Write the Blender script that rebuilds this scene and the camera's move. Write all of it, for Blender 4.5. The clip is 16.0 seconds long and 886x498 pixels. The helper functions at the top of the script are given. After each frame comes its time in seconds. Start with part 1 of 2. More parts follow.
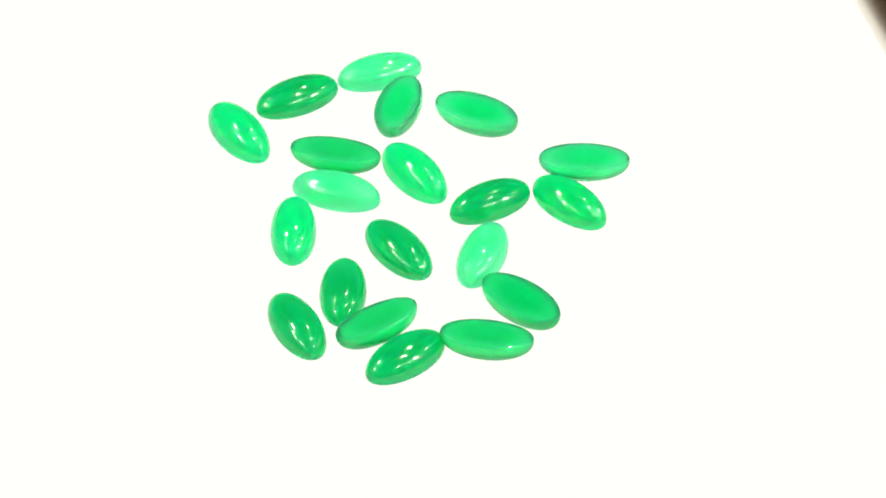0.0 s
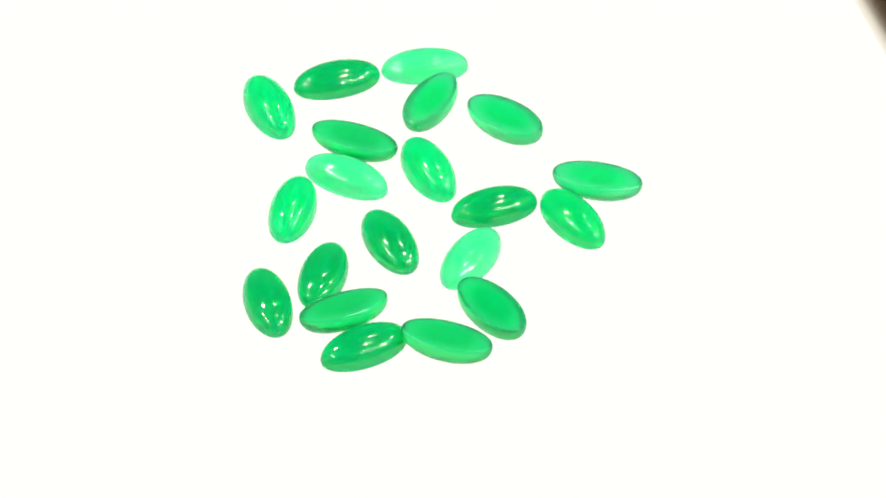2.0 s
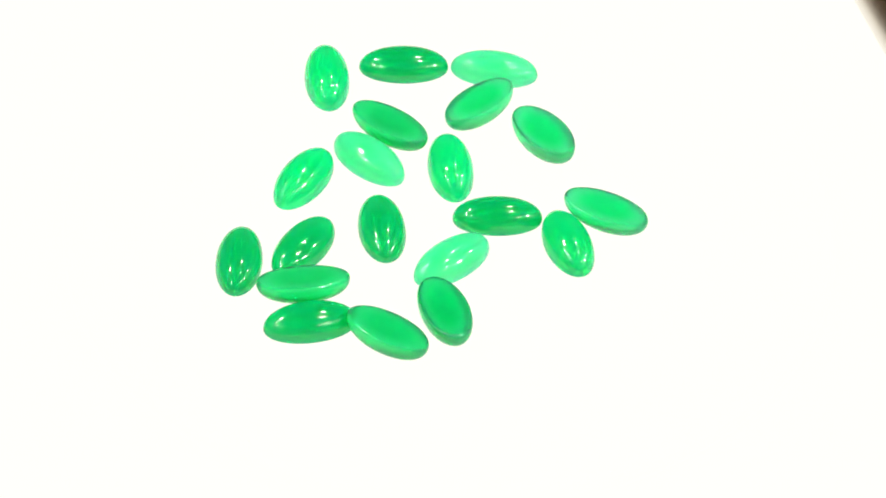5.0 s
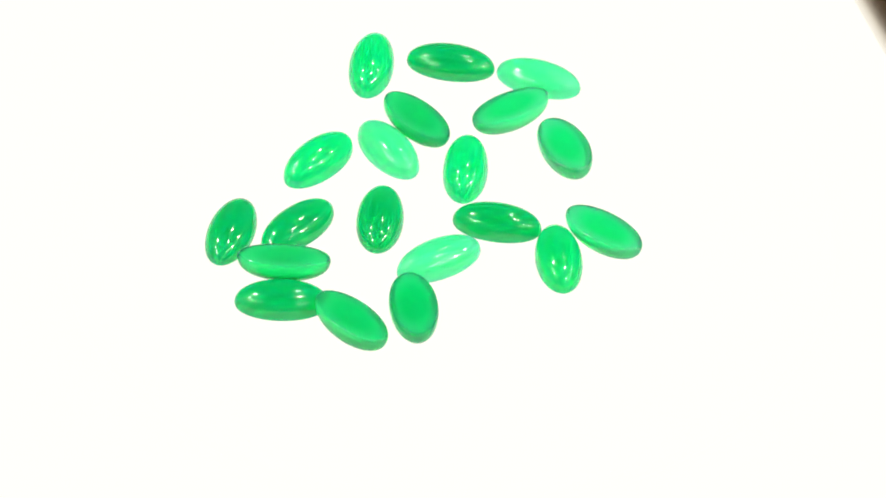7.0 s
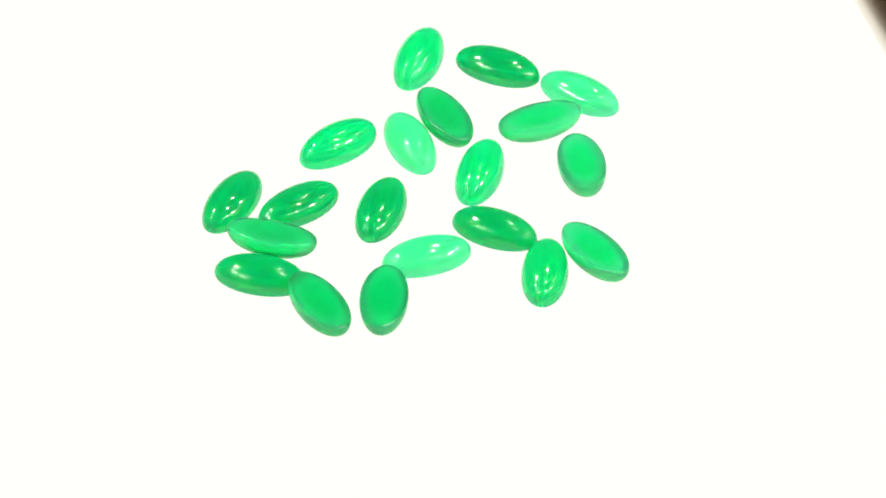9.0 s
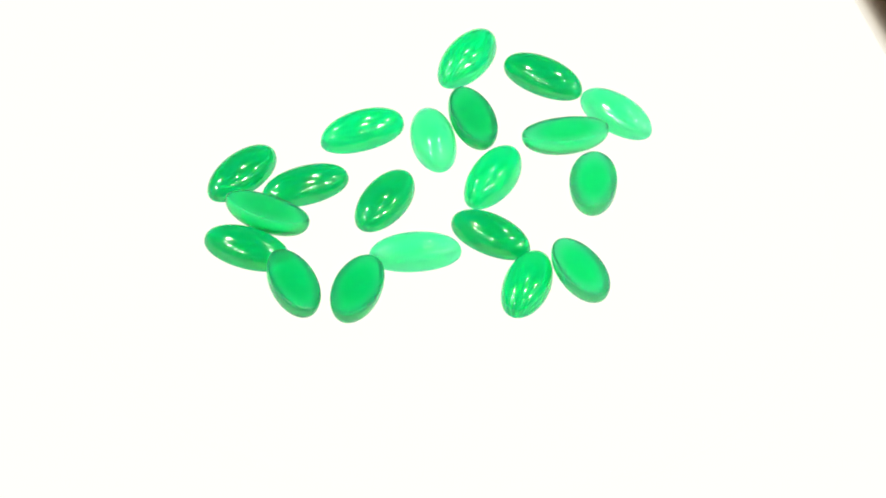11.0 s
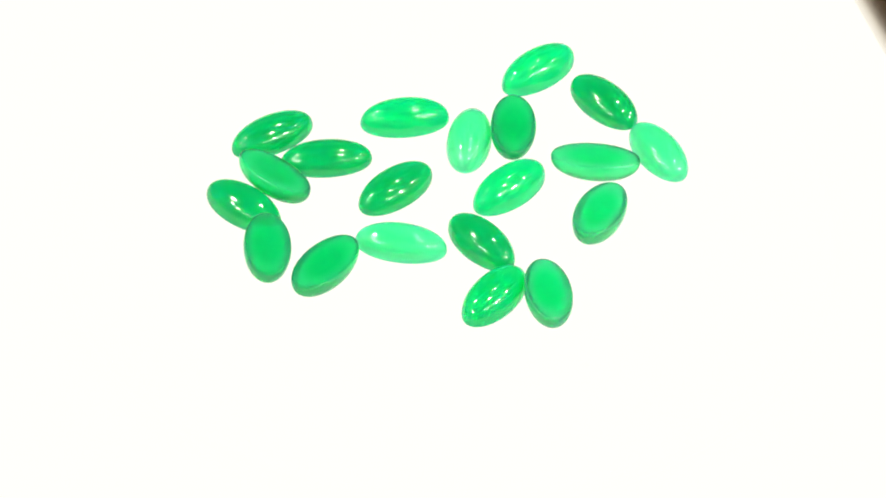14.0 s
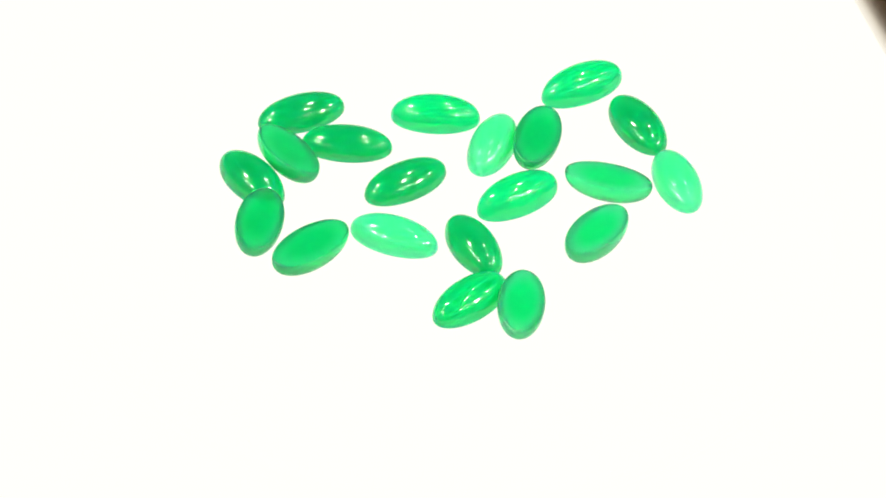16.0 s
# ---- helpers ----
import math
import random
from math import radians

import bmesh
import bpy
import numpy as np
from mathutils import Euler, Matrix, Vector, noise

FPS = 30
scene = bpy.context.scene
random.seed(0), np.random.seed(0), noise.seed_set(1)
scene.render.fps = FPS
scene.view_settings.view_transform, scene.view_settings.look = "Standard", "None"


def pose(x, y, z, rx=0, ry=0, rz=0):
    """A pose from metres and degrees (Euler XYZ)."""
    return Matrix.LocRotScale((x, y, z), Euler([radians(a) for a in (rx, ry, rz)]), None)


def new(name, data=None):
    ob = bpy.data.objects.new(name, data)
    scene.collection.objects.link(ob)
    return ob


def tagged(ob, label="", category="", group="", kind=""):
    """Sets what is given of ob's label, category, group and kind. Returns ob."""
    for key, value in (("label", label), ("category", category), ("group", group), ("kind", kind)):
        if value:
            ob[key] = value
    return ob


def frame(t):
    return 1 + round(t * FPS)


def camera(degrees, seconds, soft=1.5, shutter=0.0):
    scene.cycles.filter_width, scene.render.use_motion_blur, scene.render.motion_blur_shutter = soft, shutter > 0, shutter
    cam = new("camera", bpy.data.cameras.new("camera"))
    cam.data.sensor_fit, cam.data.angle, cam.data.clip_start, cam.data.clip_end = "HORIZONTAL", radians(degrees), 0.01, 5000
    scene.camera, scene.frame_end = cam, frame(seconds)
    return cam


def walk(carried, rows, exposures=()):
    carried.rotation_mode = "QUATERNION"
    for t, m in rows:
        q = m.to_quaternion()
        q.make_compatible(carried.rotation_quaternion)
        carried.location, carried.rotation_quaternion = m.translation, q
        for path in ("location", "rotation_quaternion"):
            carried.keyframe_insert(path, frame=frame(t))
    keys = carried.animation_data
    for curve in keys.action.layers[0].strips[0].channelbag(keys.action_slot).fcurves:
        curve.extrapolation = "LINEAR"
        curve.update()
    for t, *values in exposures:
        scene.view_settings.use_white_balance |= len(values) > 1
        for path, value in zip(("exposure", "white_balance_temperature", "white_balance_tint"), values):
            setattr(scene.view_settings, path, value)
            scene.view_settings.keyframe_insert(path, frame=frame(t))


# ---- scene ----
# ---- camera: standing still over the turning stand ----
cam = camera(11.552, 16.0, soft=1.9)
EYE = Vector((0.0, -0.492697, 0.439874))
CAM_POSE = Matrix((
    (0.99964016, -0.02678229, 0.00150563, EYE.x),
    (0.01907263, 0.67016850, -0.74196389, EYE.y),
    (0.01886246, 0.74172561, 0.67043816, EYE.z),
    (0.0, 0.0, 0.0, 1.0)))
walk(cam, [(0.0, CAM_POSE), (16.0, CAM_POSE)])

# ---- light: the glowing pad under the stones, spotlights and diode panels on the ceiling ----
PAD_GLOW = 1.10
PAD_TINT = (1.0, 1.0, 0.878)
SPOT_GLOW = 125.0
DIODE_GLOW = 125.0
scene.view_settings.exposure = 0.0
world = bpy.data.worlds.new("room_air")
scene.world = world
world.use_nodes = True
world.node_tree.nodes["Background"].inputs["Color"].default_value = (0.02, 0.018, 0.015, 1)
world.node_tree.nodes["Background"].inputs["Strength"].default_value = 0.2

TURN = -5.815          # degrees a second, clockwise from above
SECONDS = 16.0


PAD_EDGE = 0.0796      # how far the lit sheet reaches


# ---- materials ----
def material(name):
    mat = bpy.data.materials.new(name)
    mat.use_nodes = True
    nodes, links = mat.node_tree.nodes, mat.node_tree.links
    return mat, nodes, links, nodes["Principled BSDF"]


def noise_colour(nodes, links, target, dark, light, size, detail=4.0, coords="Object"):
    """Two-tone mottling at two scales into a colour socket."""
    where = nodes.new("ShaderNodeTexCoord")
    coarse = nodes.new("ShaderNodeTexNoise")
    fine = nodes.new("ShaderNodeTexNoise")
    coarse.inputs["Scale"].default_value = size
    fine.inputs["Scale"].default_value = size * 7
    coarse.inputs["Detail"].default_value = detail
    both = nodes.new("ShaderNodeMath")
    both.operation = "MULTIPLY_ADD"
    both.inputs[1].default_value = 0.35
    ramp = nodes.new("ShaderNodeValToRGB")
    ramp.color_ramp.elements[0].position = 0.45
    ramp.color_ramp.elements[1].position = 0.9
    ramp.color_ramp.elements[0].color = (*dark, 1)
    ramp.color_ramp.elements[1].color = (*light, 1)
    links.new(where.outputs[coords], coarse.inputs["Vector"])
    links.new(where.outputs[coords], fine.inputs["Vector"])
    links.new(fine.outputs["Fac"], both.inputs[0])
    links.new(coarse.outputs["Fac"], both.inputs[2])
    links.new(both.outputs[0], ramp.inputs["Fac"])
    links.new(ramp.outputs["Color"], target)
    return both


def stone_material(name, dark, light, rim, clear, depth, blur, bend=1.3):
    """Polished dyed chalcedony: part clear, part scattering inside, its rim painted paler for light through the thinner
    edge, under a sharp polish.
    """
    mat, nodes, links, bsdf = material(name)
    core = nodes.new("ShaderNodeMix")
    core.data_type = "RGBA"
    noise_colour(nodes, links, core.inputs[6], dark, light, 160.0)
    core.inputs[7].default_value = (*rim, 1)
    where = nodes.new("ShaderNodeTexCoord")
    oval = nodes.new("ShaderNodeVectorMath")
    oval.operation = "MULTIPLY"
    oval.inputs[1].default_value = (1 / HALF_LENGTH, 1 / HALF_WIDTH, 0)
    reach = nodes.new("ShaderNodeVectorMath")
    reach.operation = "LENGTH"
    rim_light = nodes.new("ShaderNodeMapRange")
    rim_light.interpolation_type = "SMOOTHSTEP"
    rim_light.inputs["From Min"].default_value = 0.4
    rim_light.inputs["From Max"].default_value = 1.0
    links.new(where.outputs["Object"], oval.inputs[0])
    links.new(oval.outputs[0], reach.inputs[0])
    links.new(reach.outputs["Value"], rim_light.inputs["Value"])
    links.new(rim_light.outputs["Result"], core.inputs[0])
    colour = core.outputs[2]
    inside = nodes.new("ShaderNodeBsdfGlass")
    inside.inputs["Roughness"].default_value = blur
    inside.inputs["IOR"].default_value = bend
    links.new(colour, inside.inputs["Color"])
    milky = nodes.new("ShaderNodeSubsurfaceScattering")
    milky.inputs["Radius"].default_value = (0.25, 1.0, 0.5)
    milky.inputs["Scale"].default_value = depth
    milky.inputs["IOR"].default_value = 1.2
    links.new(colour, milky.inputs["Color"])
    cloudy = nodes.new("ShaderNodeBsdfTranslucent")
    links.new(colour, cloudy.inputs["Color"])
    haze = nodes.new("ShaderNodeMixShader")
    haze.inputs["Fac"].default_value = 0.28
    links.new(milky.outputs[0], haze.inputs[1])
    links.new(cloudy.outputs[0], haze.inputs[2])
    body = nodes.new("ShaderNodeMixShader")
    body.inputs["Fac"].default_value = clear
    links.new(haze.outputs[0], body.inputs[1])
    links.new(inside.outputs[0], body.inputs[2])
    polish = nodes.new("ShaderNodeBsdfGlossy")
    polish.inputs["Roughness"].default_value = 0.096
    slant = nodes.new("ShaderNodeLayerWeight")
    slant.inputs["Blend"].default_value = 0.5
    steep = nodes.new("ShaderNodeMath")
    steep.operation = "POWER"
    steep.inputs[1].default_value = 5.0
    sheen = nodes.new("ShaderNodeMath")
    sheen.operation = "MULTIPLY_ADD"
    sheen.inputs[1].default_value = 0.85
    sheen.inputs[2].default_value = POLISH
    links.new(slant.outputs["Facing"], steep.inputs[0])
    links.new(steep.outputs[0], sheen.inputs[0])
    whole = nodes.new("ShaderNodeMixShader")
    links.new(sheen.outputs[0], whole.inputs["Fac"])
    links.new(body.outputs[0], whole.inputs[1])
    links.new(polish.outputs[0], whole.inputs[2])
    links.new(whole.outputs[0], nodes["Material Output"].inputs["Surface"])
    nodes.remove(bsdf)
    return mat


def plain_material(name, dark, light, size, rough, metal=0.0, bump=0.0):
    mat, nodes, links, bsdf = material(name)
    fac = noise_colour(nodes, links, bsdf.inputs["Base Color"], dark, light, size)
    bsdf.inputs["Roughness"].default_value = rough
    bsdf.inputs["Metallic"].default_value = metal
    if bump:
        relief = nodes.new("ShaderNodeBump")
        relief.inputs["Strength"].default_value = 0.3
        relief.inputs["Distance"].default_value = bump
        links.new(fac.outputs[0], relief.inputs["Height"])
        links.new(relief.outputs["Normal"], bsdf.inputs["Normal"])
    return mat


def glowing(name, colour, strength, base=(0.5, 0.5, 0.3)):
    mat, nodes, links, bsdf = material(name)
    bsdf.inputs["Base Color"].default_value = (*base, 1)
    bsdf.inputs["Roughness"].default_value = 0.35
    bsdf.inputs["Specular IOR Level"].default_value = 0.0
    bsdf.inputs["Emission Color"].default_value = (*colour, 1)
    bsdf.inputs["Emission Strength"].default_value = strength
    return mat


def film_material(name, clear, tan):
    """Added thin film that lets light through diffusely, the glow's fade away from the lit sheet painted into its
    colour.
    """
    mat, nodes, links, bsdf = material(name)
    through_film = nodes.new("ShaderNodeBsdfTranslucent")
    where = nodes.new("ShaderNodeTexCoord")
    split = nodes.new("ShaderNodeSeparateXYZ")
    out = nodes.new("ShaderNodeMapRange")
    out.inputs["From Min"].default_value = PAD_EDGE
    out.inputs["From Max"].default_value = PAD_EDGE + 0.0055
    glow_fade = nodes.new("ShaderNodeMix")
    glow_fade.data_type = "RGBA"
    glow_fade.inputs[6].default_value = (*clear, 1)
    glow_fade.inputs[7].default_value = (*tan, 1)
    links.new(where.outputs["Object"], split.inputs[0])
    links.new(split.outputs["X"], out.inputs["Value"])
    links.new(out.outputs["Result"], glow_fade.inputs[0])
    links.new(glow_fade.outputs[2], through_film.inputs["Color"])
    links.new(through_film.outputs["BSDF"], nodes["Material Output"].inputs["Surface"])
    nodes.remove(bsdf)
    return mat


def wood_material(name, dark, light):
    mat, nodes, links, bsdf = material(name)
    where = nodes.new("ShaderNodeTexCoord")
    stretch = nodes.new("ShaderNodeMapping")
    stretch.inputs["Scale"].default_value = (3.0, 40.0, 40.0)
    grain = nodes.new("ShaderNodeTexNoise")
    grain.inputs["Scale"].default_value = 2.5
    grain.inputs["Detail"].default_value = 8.0
    ramp = nodes.new("ShaderNodeValToRGB")
    ramp.color_ramp.elements[0].position = 0.35
    ramp.color_ramp.elements[1].position = 0.7
    ramp.color_ramp.elements[0].color = (*dark, 1)
    ramp.color_ramp.elements[1].color = (*light, 1)
    links.new(where.outputs["Object"], stretch.inputs["Vector"])
    links.new(stretch.outputs["Vector"], grain.inputs["Vector"])
    links.new(grain.outputs["Fac"], ramp.inputs["Fac"])
    links.new(ramp.outputs["Color"], bsdf.inputs["Base Color"])
    bsdf.inputs["Roughness"].default_value = 0.45
    return mat


HALF_LENGTH, HALF_WIDTH, DOME, GIRDLE = 0.0070, 0.003524, 0.002667, 0.001196
POLISH = 0.056
# third colour of each: paler rim, painted in for light passing the thin edge
STONE = {
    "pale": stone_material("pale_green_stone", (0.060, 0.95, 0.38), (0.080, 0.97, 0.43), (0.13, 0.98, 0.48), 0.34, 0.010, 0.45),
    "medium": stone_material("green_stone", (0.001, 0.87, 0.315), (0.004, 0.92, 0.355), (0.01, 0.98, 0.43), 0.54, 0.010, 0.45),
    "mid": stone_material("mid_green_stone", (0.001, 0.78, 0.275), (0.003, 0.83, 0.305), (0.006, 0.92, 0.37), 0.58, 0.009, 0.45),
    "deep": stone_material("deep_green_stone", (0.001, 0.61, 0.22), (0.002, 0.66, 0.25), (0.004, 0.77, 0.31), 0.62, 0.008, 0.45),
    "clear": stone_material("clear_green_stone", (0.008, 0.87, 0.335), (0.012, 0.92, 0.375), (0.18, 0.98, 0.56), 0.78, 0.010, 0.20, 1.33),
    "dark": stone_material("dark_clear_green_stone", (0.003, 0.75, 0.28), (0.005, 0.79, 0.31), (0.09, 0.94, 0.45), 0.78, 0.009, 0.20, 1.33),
}
OPAL = glowing("glowing_opal_acrylic", PAD_TINT, PAD_GLOW, (0.004, 0.004, 0.004))
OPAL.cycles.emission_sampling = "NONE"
RIM_BROWN = plain_material("dark_brown_plastic", (0.006, 0.0035, 0.0015), (0.010, 0.006, 0.003), 60.0, 0.9)
FILM = film_material("tan_fade_film", (0.97, 0.93, 0.93), (0.80, 0.58, 0.36))
WOOD = wood_material("brown_wood", (0.025, 0.012, 0.005), (0.05, 0.026, 0.011))
WALL = plain_material("matt_wall_paint", (0.16, 0.14, 0.12), (0.20, 0.175, 0.15), 3.0, 0.9, bump=0.0006)
FLOOR = wood_material("dark_floorboards", (0.05, 0.03, 0.018), (0.11, 0.07, 0.04))
STEEL = plain_material("brushed_steel", (0.42, 0.42, 0.42), (0.55, 0.55, 0.54), 80.0, 0.35, 1.0)
SPOT_LENS = glowing("lit_spot_lens", (1.0, 0.96, 0.90), SPOT_GLOW)
DIODE = glowing("lit_diode", (1.0, 0.98, 0.95), DIODE_GLOW)


# ---- building helpers ----
def mesh_of(name, bm, mat, smooth_angle=40.0):
    me = bpy.data.meshes.new(name)
    bmesh.ops.recalc_face_normals(bm, faces=bm.faces)
    limit = radians(smooth_angle)
    for f in bm.faces:
        f.smooth = True
    for e in bm.edges:
        e.smooth = (len(e.link_faces) == 2 and e.calc_face_angle(0.0) < limit
                    and all(len(f.verts) < 5 for f in e.link_faces))
    bm.to_mesh(me)
    bm.free()
    me.materials.append(mat)
    return me


def part(name, bm, mat, parent, label=""):
    ob = new(name, mesh_of(name, bm, mat))
    ob.parent = parent
    return tagged(ob, label)


def lathe(rings, segments=96, sx=1.0, sy=1.0, close=True):
    """Rings of (radius, height), turned round z; scaled to an ellipse."""
    bm = bmesh.new()
    loops = []
    for r, z in rings:
        loops.append([bm.verts.new((sx * r * math.cos(2 * math.pi * i / segments),
                                    sy * r * math.sin(2 * math.pi * i / segments), z)) for i in range(segments)])
    for lo, hi in zip(loops, loops[1:]):
        for i in range(segments):
            k = (i + 1) % segments
            bm.faces.new((lo[i], lo[k], hi[k], hi[i]))
    if close:
        bm.faces.new(loops[0][::-1])
        bm.faces.new(loops[-1])
    return bm


def box(x0, y0, z0, x1, y1, z1, bevel=0.0, segments=3):
    bm = bmesh.new()
    bmesh.ops.create_cube(bm, size=1.0, matrix=Matrix.LocRotScale(
        ((x0 + x1) / 2, (y0 + y1) / 2, (z0 + z1) / 2), None, (x1 - x0, y1 - y0, z1 - z0)))
    if bevel:
        bmesh.ops.bevel(bm, geom=bm.edges[:], offset=bevel, segments=segments, profile=0.5, affect="EDGES")
    return bm


# ---- the room ----
def room():
    w, d, low, high, t = 2.3, 2.3, -0.78, 1.85, 0.12
    for name, b in (("wall_north", (-w - t, d, low, w + t, d + t, high)), ("wall_south", (-w - t, -d - t, low, w + t, -d, high)),
                    ("wall_east", (w, -d, low, w + t, d, high)), ("wall_west", (-w - t, -d, low, -w, d, high))):
        tagged(new(name, mesh_of(name, box(*b), WALL)), "plain matt taupe painted room wall", "wall", kind="structure")
    tagged(new("floor", mesh_of("floor", box(-w - t, -d - t, low - 0.1, w + t, d + t, low), FLOOR)),
           "dark brown wooden floor of the room", "floor", kind="structure")
    tagged(new("ceiling", mesh_of("ceiling", box(-w - t, -d - t, high, w + t, d + t, high + 0.1), WALL)),
           "plain matt taupe painted ceiling", "ceiling", kind="structure")


def table():
    top_z = PAD_TOP - 0.022
    body = new("table")
    body.location = (0, 0, -0.78)
    tagged(body, "dark brown wooden table under the light pad", "table")
    h = top_z + 0.78
    part("tabletop", box(-0.6, -0.38, h - 0.03, 0.6, 0.42, h, 0.004), WOOD, body)
    for x in (-0.55, 0.55):
        for y in (-0.33, 0.37):
            part("leg", box(x - 0.03, y - 0.03, 0, x + 0.03, y + 0.03, h - 0.03, 0.004), WOOD, body)


# ---- the light pad: a lit sheet, an added tan film border with the glow's fade in its colour, a dark rim ----
PAD_TOP = -0.004
PAD_TURN = 17.5
BORDER = 0.012


def fade_film(x0, x1, y0, y1):
    bm = bmesh.new()
    bm.faces.new([bm.verts.new(v) for v in ((x0, y0, 0.0221), (x1, y0, 0.0221), (x1, y1, 0.0221), (x0, y1, 0.0221))])
    return bm


def lit_sheet(x0, x1, y, run):
    """Flat sheet whose edges slope down and out below the border film."""
    bm = bmesh.new()
    rows = []
    for e, z in ((run, 0.0210), (0.0, 0.022)):
        rows.append([bm.verts.new(v) for v in ((x0 - e, -y - e, z), (x1 + e, -y - e, z), (x1 + e, y + e, z), (x0 - e, y + e, z))])
    for i in range(4):
        bm.faces.new((rows[0][i], rows[0][(i + 1) % 4], rows[1][(i + 1) % 4], rows[1][i]))
    bm.faces.new(rows[0][::-1])
    bm.faces.new(rows[1])
    return bm


def light_pad():
    pad = new("light_pad")
    pad.matrix_basis = pose(0, 0, PAD_TOP - 0.022, 0, 0, PAD_TURN)
    tagged(pad, "flat white light pad with a dark brown rim", "light pad")
    x0, x1, y, w, r = -0.13, PAD_EDGE, 0.13, BORDER, 0.006
    part("diffuser", lit_sheet(x0, x1, y, 0.0018), OPAL, pad, "bright glowing white opal sheet")
    part("case", box(x0 - w, -y - w, 0.0, x1 + w, y + w, 0.0208), RIM_BROWN, pad, "dark brown case")
    # film strips added to imitate a soft fade from white to dark brown
    part("fade_film", fade_film(x1 + 0.0001, x1 + w, -y - w, y + w), FILM, pad, "added tan film border with the fading glow put into its colour")
    part("fade_film", fade_film(x0 - w, x0 - 0.0001, -y - w, y + w), FILM, pad, "added tan film border with the fading glow put into its colour")
    part("fade_film", fade_film(x0, x1, y + 0.0001, y + w), FILM, pad, "added tan film border with the fading glow put into its colour")
    part("fade_film", fade_film(x0, x1, -y - w, -y - 0.0001), FILM, pad, "added tan film border with the fading glow put into its colour")
    part("rim", box(x1 + w, -y - w - r, 0.0, x1 + w + r, y + w + r, 0.0225, 0.0015), RIM_BROWN, pad)
    part("rim", box(x0 - w - r, -y - w - r, 0.0, x0 - w, y + w + r, 0.0225, 0.0015), RIM_BROWN, pad)
    part("rim", box(x0 - w + 0.0002, y + w, 0.0, x1 + w - 0.0002, y + w + r, 0.0225, 0.0015), RIM_BROWN, pad)
    part("rim", box(x0 - w + 0.0002, -y - w - r, 0.0, x1 + w - 0.0002, -y - w, 0.0225, 0.0015), RIM_BROWN, pad)


# ---- the turning stand ----
def turntable():
    stand = new("turntable")
    tagged(stand, "round white opal turntable disc on the light pad, given its glow", "turntable")
    stand.location = (0, 0, PAD_TOP)
    # emission on disc and foot stands in for pad light shining through
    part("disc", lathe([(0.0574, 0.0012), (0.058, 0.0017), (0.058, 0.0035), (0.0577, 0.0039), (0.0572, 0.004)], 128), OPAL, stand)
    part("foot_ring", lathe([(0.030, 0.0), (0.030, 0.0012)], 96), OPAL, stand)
    return stand


# ---- the stones ----
def cabochon_mesh(mat, sl=1.0, sw=1.0, sh=1.0):
    """Oval cabochon, flat face down: bevelled foot, short girdle, domed top."""
    h = (GIRDLE + DOME) * sh
    rings = [(0.925, 0.0), (0.946, 0.00002), (0.964, 0.00008), (0.979, 0.00018), (0.989, 0.00033), (0.995, 0.00052)]
    rings += [(math.sqrt(1 - u ** 3.1), h * u) for u in (0.18, 0.25, 0.32, 0.39, 0.46, 0.53, 0.60, 0.67, 0.73, 0.79, 0.84, 0.88,
                                                         0.915, 0.943, 0.965, 0.981, 0.991, 0.997, 0.9995)]
    return mesh_of("cabochon", lathe(rings, 72, HALF_LENGTH * sl, HALF_WIDTH * sw), mat, 60.0)


# x, y in mm, heading in degrees at the start, tone, size; for those on their dome also two leans
STONES = (
    (-32.84, 18.23, -55.0, "medium", (1.018, 0.994, 1.131)),
    (-24.28, 27.30, 30.9, "deep", (1.003, 1.004, 0.947)),
    (-11.67, 33.78, 20.9, "pale", (0.986, 0.973, 0.928)),
    (-8.33, 23.34, 76.9, "clear", (0.981, 0.989, 1.018), -6.9, 0.1),
    (3.67, 22.12, -28.6, "clear", (1.012, 1.041, 1.034), 0.7, -3.7),
    (-17.79, 11.92, -10.2, "dark", (1.008, 1.004, 0.933), -8.2, -0.2),
    (-17.38, 5.21, -14.6, "pale", (0.992, 0.977, 1.016)),
    (-5.64, 9.77, -52.3, "medium", (1.010, 0.981, 1.163)),
    (-23.48, -3.99, 90.9, "medium", (0.992, 0.981, 1.108)),
    (-7.61, -7.39, -52.4, "deep", (1.015, 1.015, 0.947)),
    (5.93, 3.90, 30.9, "deep", (0.974, 0.975, 0.992)),
    (20.16, 11.74, -0.5, "clear", (0.998, 1.009, 0.976), -4.6, -0.7),
    (17.95, 4.16, -42.2, "mid", (0.989, 0.997, 1.047)),
    (4.92, -8.11, 72.4, "pale", (1.001, 0.983, 0.980)),
    (10.69, -20.18, -41.5, "dark", (1.019, 1.026, 1.035), -0.9, -1.4),
    (-22.05, -24.69, -63.0, "deep", (1.015, 0.995, 0.960)),
    (-15.57, -17.01, 89.1, "deep", (1.003, 0.994, 0.919)),
    (-10.21, -25.72, 37.8, "dark", (0.998, 1.004, 0.997), -12.6, 0.0),
    (-6.00, -30.65, 41.4, "deep", (1.000, 1.018, 0.973)),
    (5.72, -28.41, -5.0, "dark", (0.994, 1.020, 1.002), -7.5, 1.2),
)
LABELS = {
    "pale": "pale milky green oval cabochon lying dome up",
    "medium": "bright translucent green oval cabochon lying dome up",
    "mid": "mid green glossy oval cabochon lying dome up",
    "dark": "dark clear green oval cabochon resting on its dome, flat face up",
    "deep": "deep green glossy oval cabochon lying dome up",
    "clear": "clear green oval cabochon resting on its dome, flat face up",
}


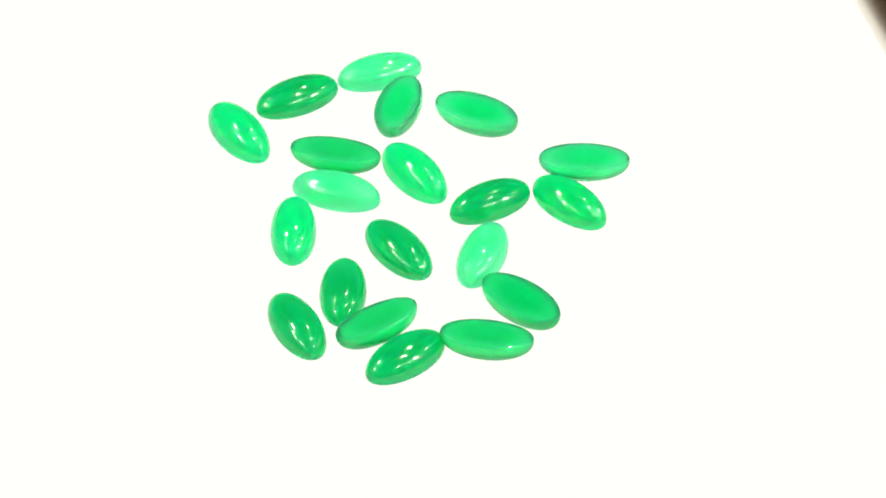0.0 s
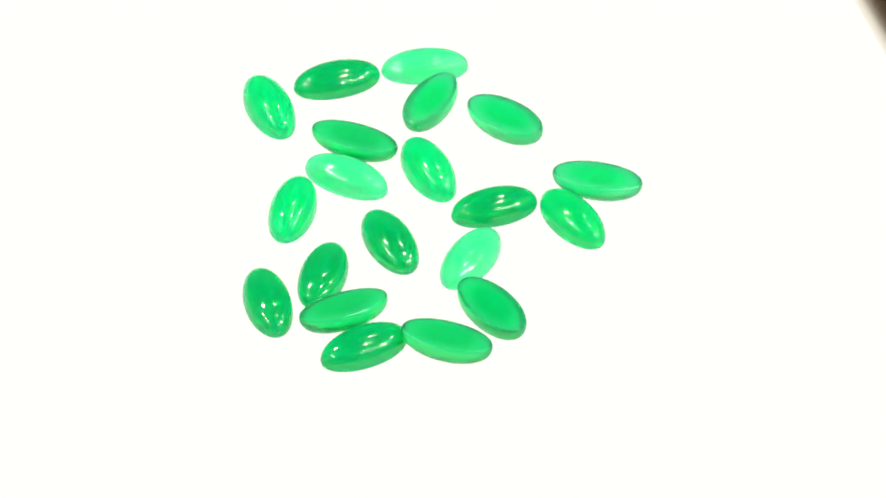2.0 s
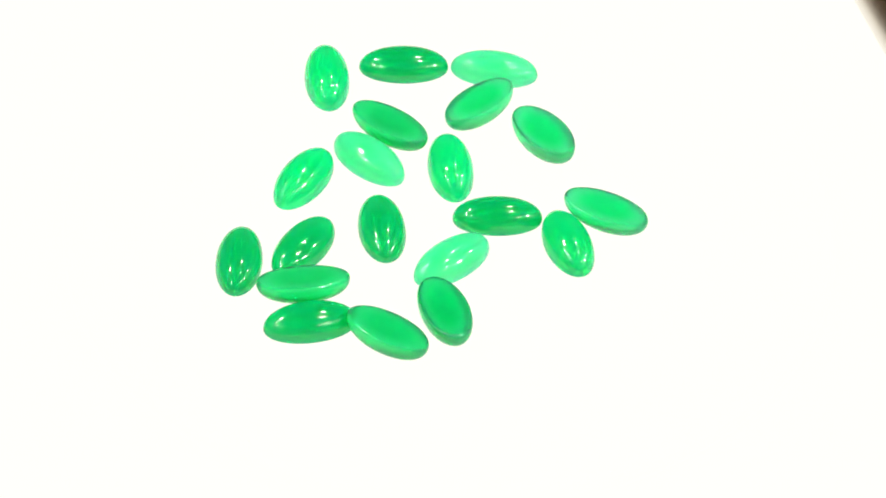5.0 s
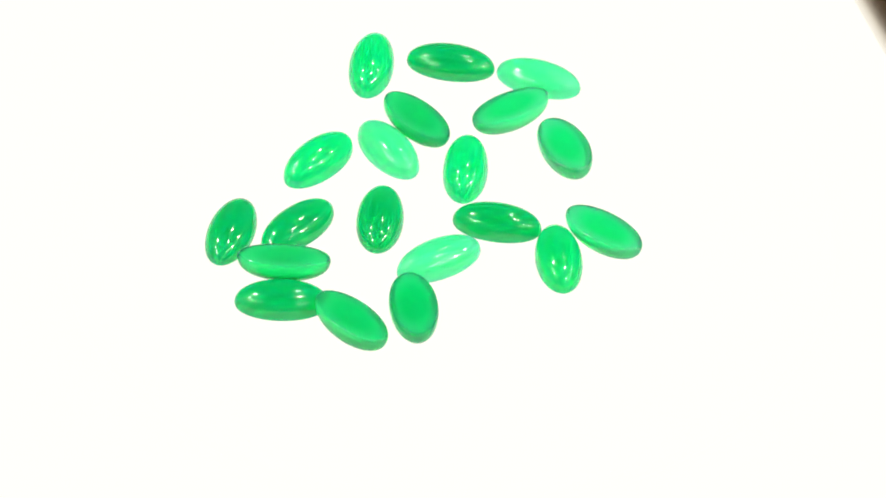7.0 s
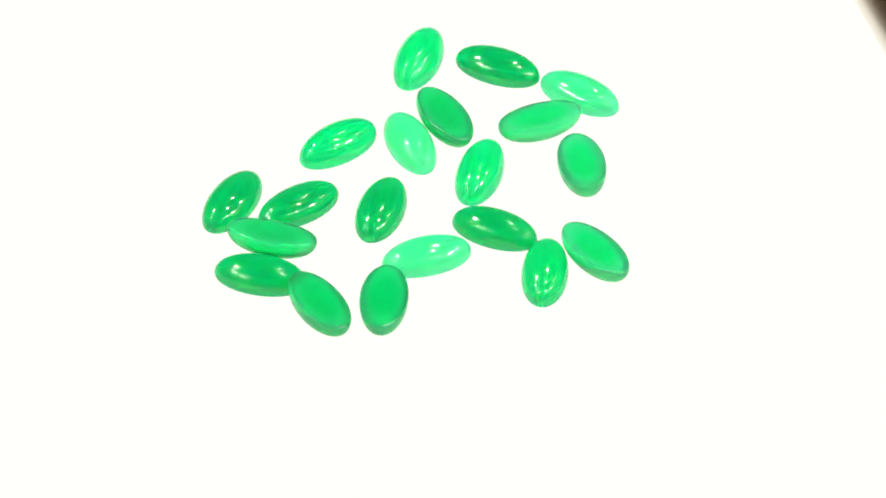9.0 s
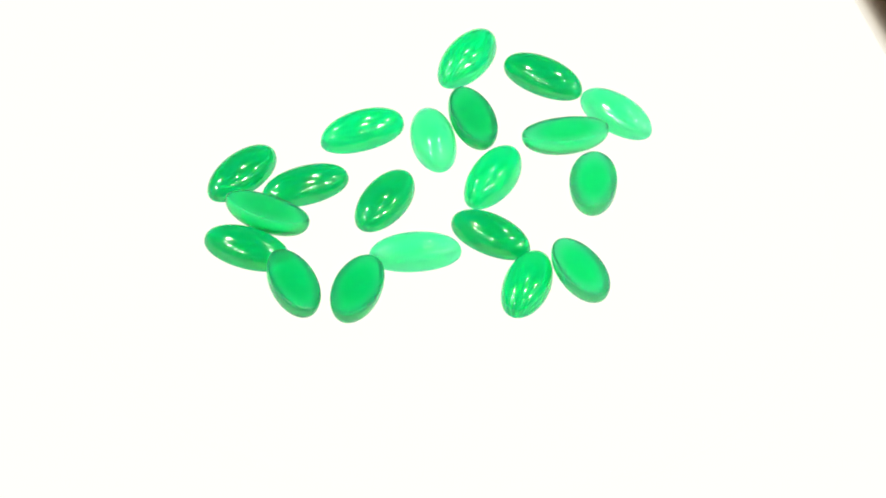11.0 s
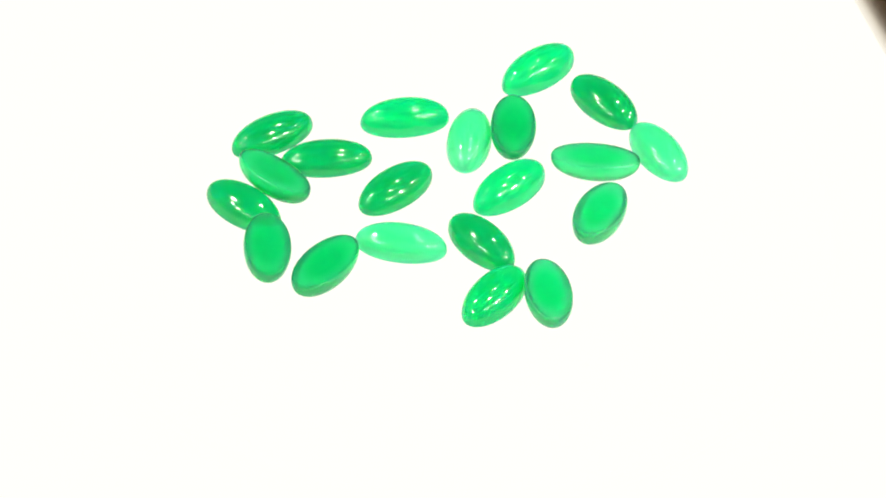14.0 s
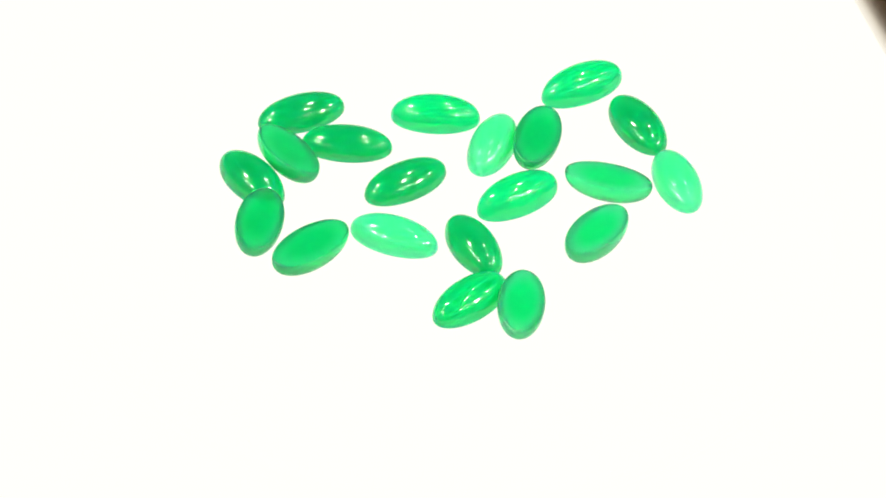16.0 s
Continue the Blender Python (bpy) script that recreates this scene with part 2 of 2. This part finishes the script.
def cabochons():
    made = []
    for x, y, heading, tone, size, *lean in STONES:
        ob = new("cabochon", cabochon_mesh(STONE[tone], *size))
        turn = Matrix.Rotation(radians(heading), 4, "Z")
        lift, shift = 0.00003, Vector((0, 0, 0))
        if lean:
            turn = turn @ Matrix.Rotation(radians(lean[1]), 4, "Y") @ Matrix.Rotation(radians(lean[0]) + math.pi, 4, "X")
            lift -= min((turn @ v.co).z for v in ob.data.vertices)
            shift = turn @ Vector((0, 0, (GIRDLE + DOME) / 2 * size[2]))
        rest = Matrix.Translation((x / 1000 - shift.x, y / 1000 - shift.y, lift)) @ turn
        ob.matrix_basis = rest
        tagged(ob, LABELS[tone], "gemstone", group="green cabochons on the turntable")
        made.append((ob, rest))
    return made


# ---- ceiling lights ----
def ceiling_spot(x, y, radius):
    lamp = new("ceiling_spotlight")
    lamp.location = (x, y, 1.85)
    tagged(lamp, "round white lit spotlight on the ceiling", "ceiling light", group="ceiling spotlights")
    part("housing", lathe([(radius * 1.25, 0.0), (radius * 1.25, -0.035), (radius * 1.2, -0.04), (radius * 1.02, -0.04),
                           (radius * 1.01, -0.036)], 48), STEEL, lamp, "brushed steel ring")
    part("lens", lathe([(radius, -0.037), (radius, -0.042), (radius * 0.9, -0.044)], 24), SPOT_LENS, lamp, "glowing lens")


def diode_panel(x, y, turn):
    panel = new("diode_panel")
    panel.matrix_basis = pose(x, y, 1.85, 0, 0, turn)
    tagged(panel, "ceiling panel with a grid of small lit diodes", "ceiling light", group="diode panels")
    part("housing", box(-0.46, -0.44, -0.03, 0.46, 0.44, 0.0, 0.006), STEEL, panel)
    for k in range(4):
        for i in range(4):
            d = part("diode", lathe([(0.034, -0.029), (0.034, -0.034), (0.027, -0.038)], 10), DIODE, panel)
            d.location = ((i - 1.5 + (0.25 if k % 2 else -0.25)) * 0.21, (k - 1.5) * 0.21, 0)


def ceiling_lights():
    for x, y, r in ((-1.05, 0.66, 0.126), (-1.63, 0.07, 0.086), (-1.64, -0.46, 0.126), (2.00, -0.46, 0.198), (1.98, 0.66, 0.117),
                    (0.38, 1.05, 0.072), (0.50, 0.22, 0.081)):
        ceiling_spot(x, y, r)
    diode_panel(-1.48, -1.22, 10)
    diode_panel(1.28, -1.10, -10)


room()
table()
light_pad()
STAND = turntable()
MADE = cabochons()
ceiling_lights()


def motions():
    steps = [i * 0.5 for i in range(int(SECONDS * 2) + 1)]
    walk(STAND, [(t, pose(0, 0, PAD_TOP, 0, 0, TURN * t)) for t in steps])
    for ob, rest in MADE:
        walk(ob, [(t, Matrix.Rotation(radians(TURN * t), 4, "Z") @ rest) for t in steps])


motions()
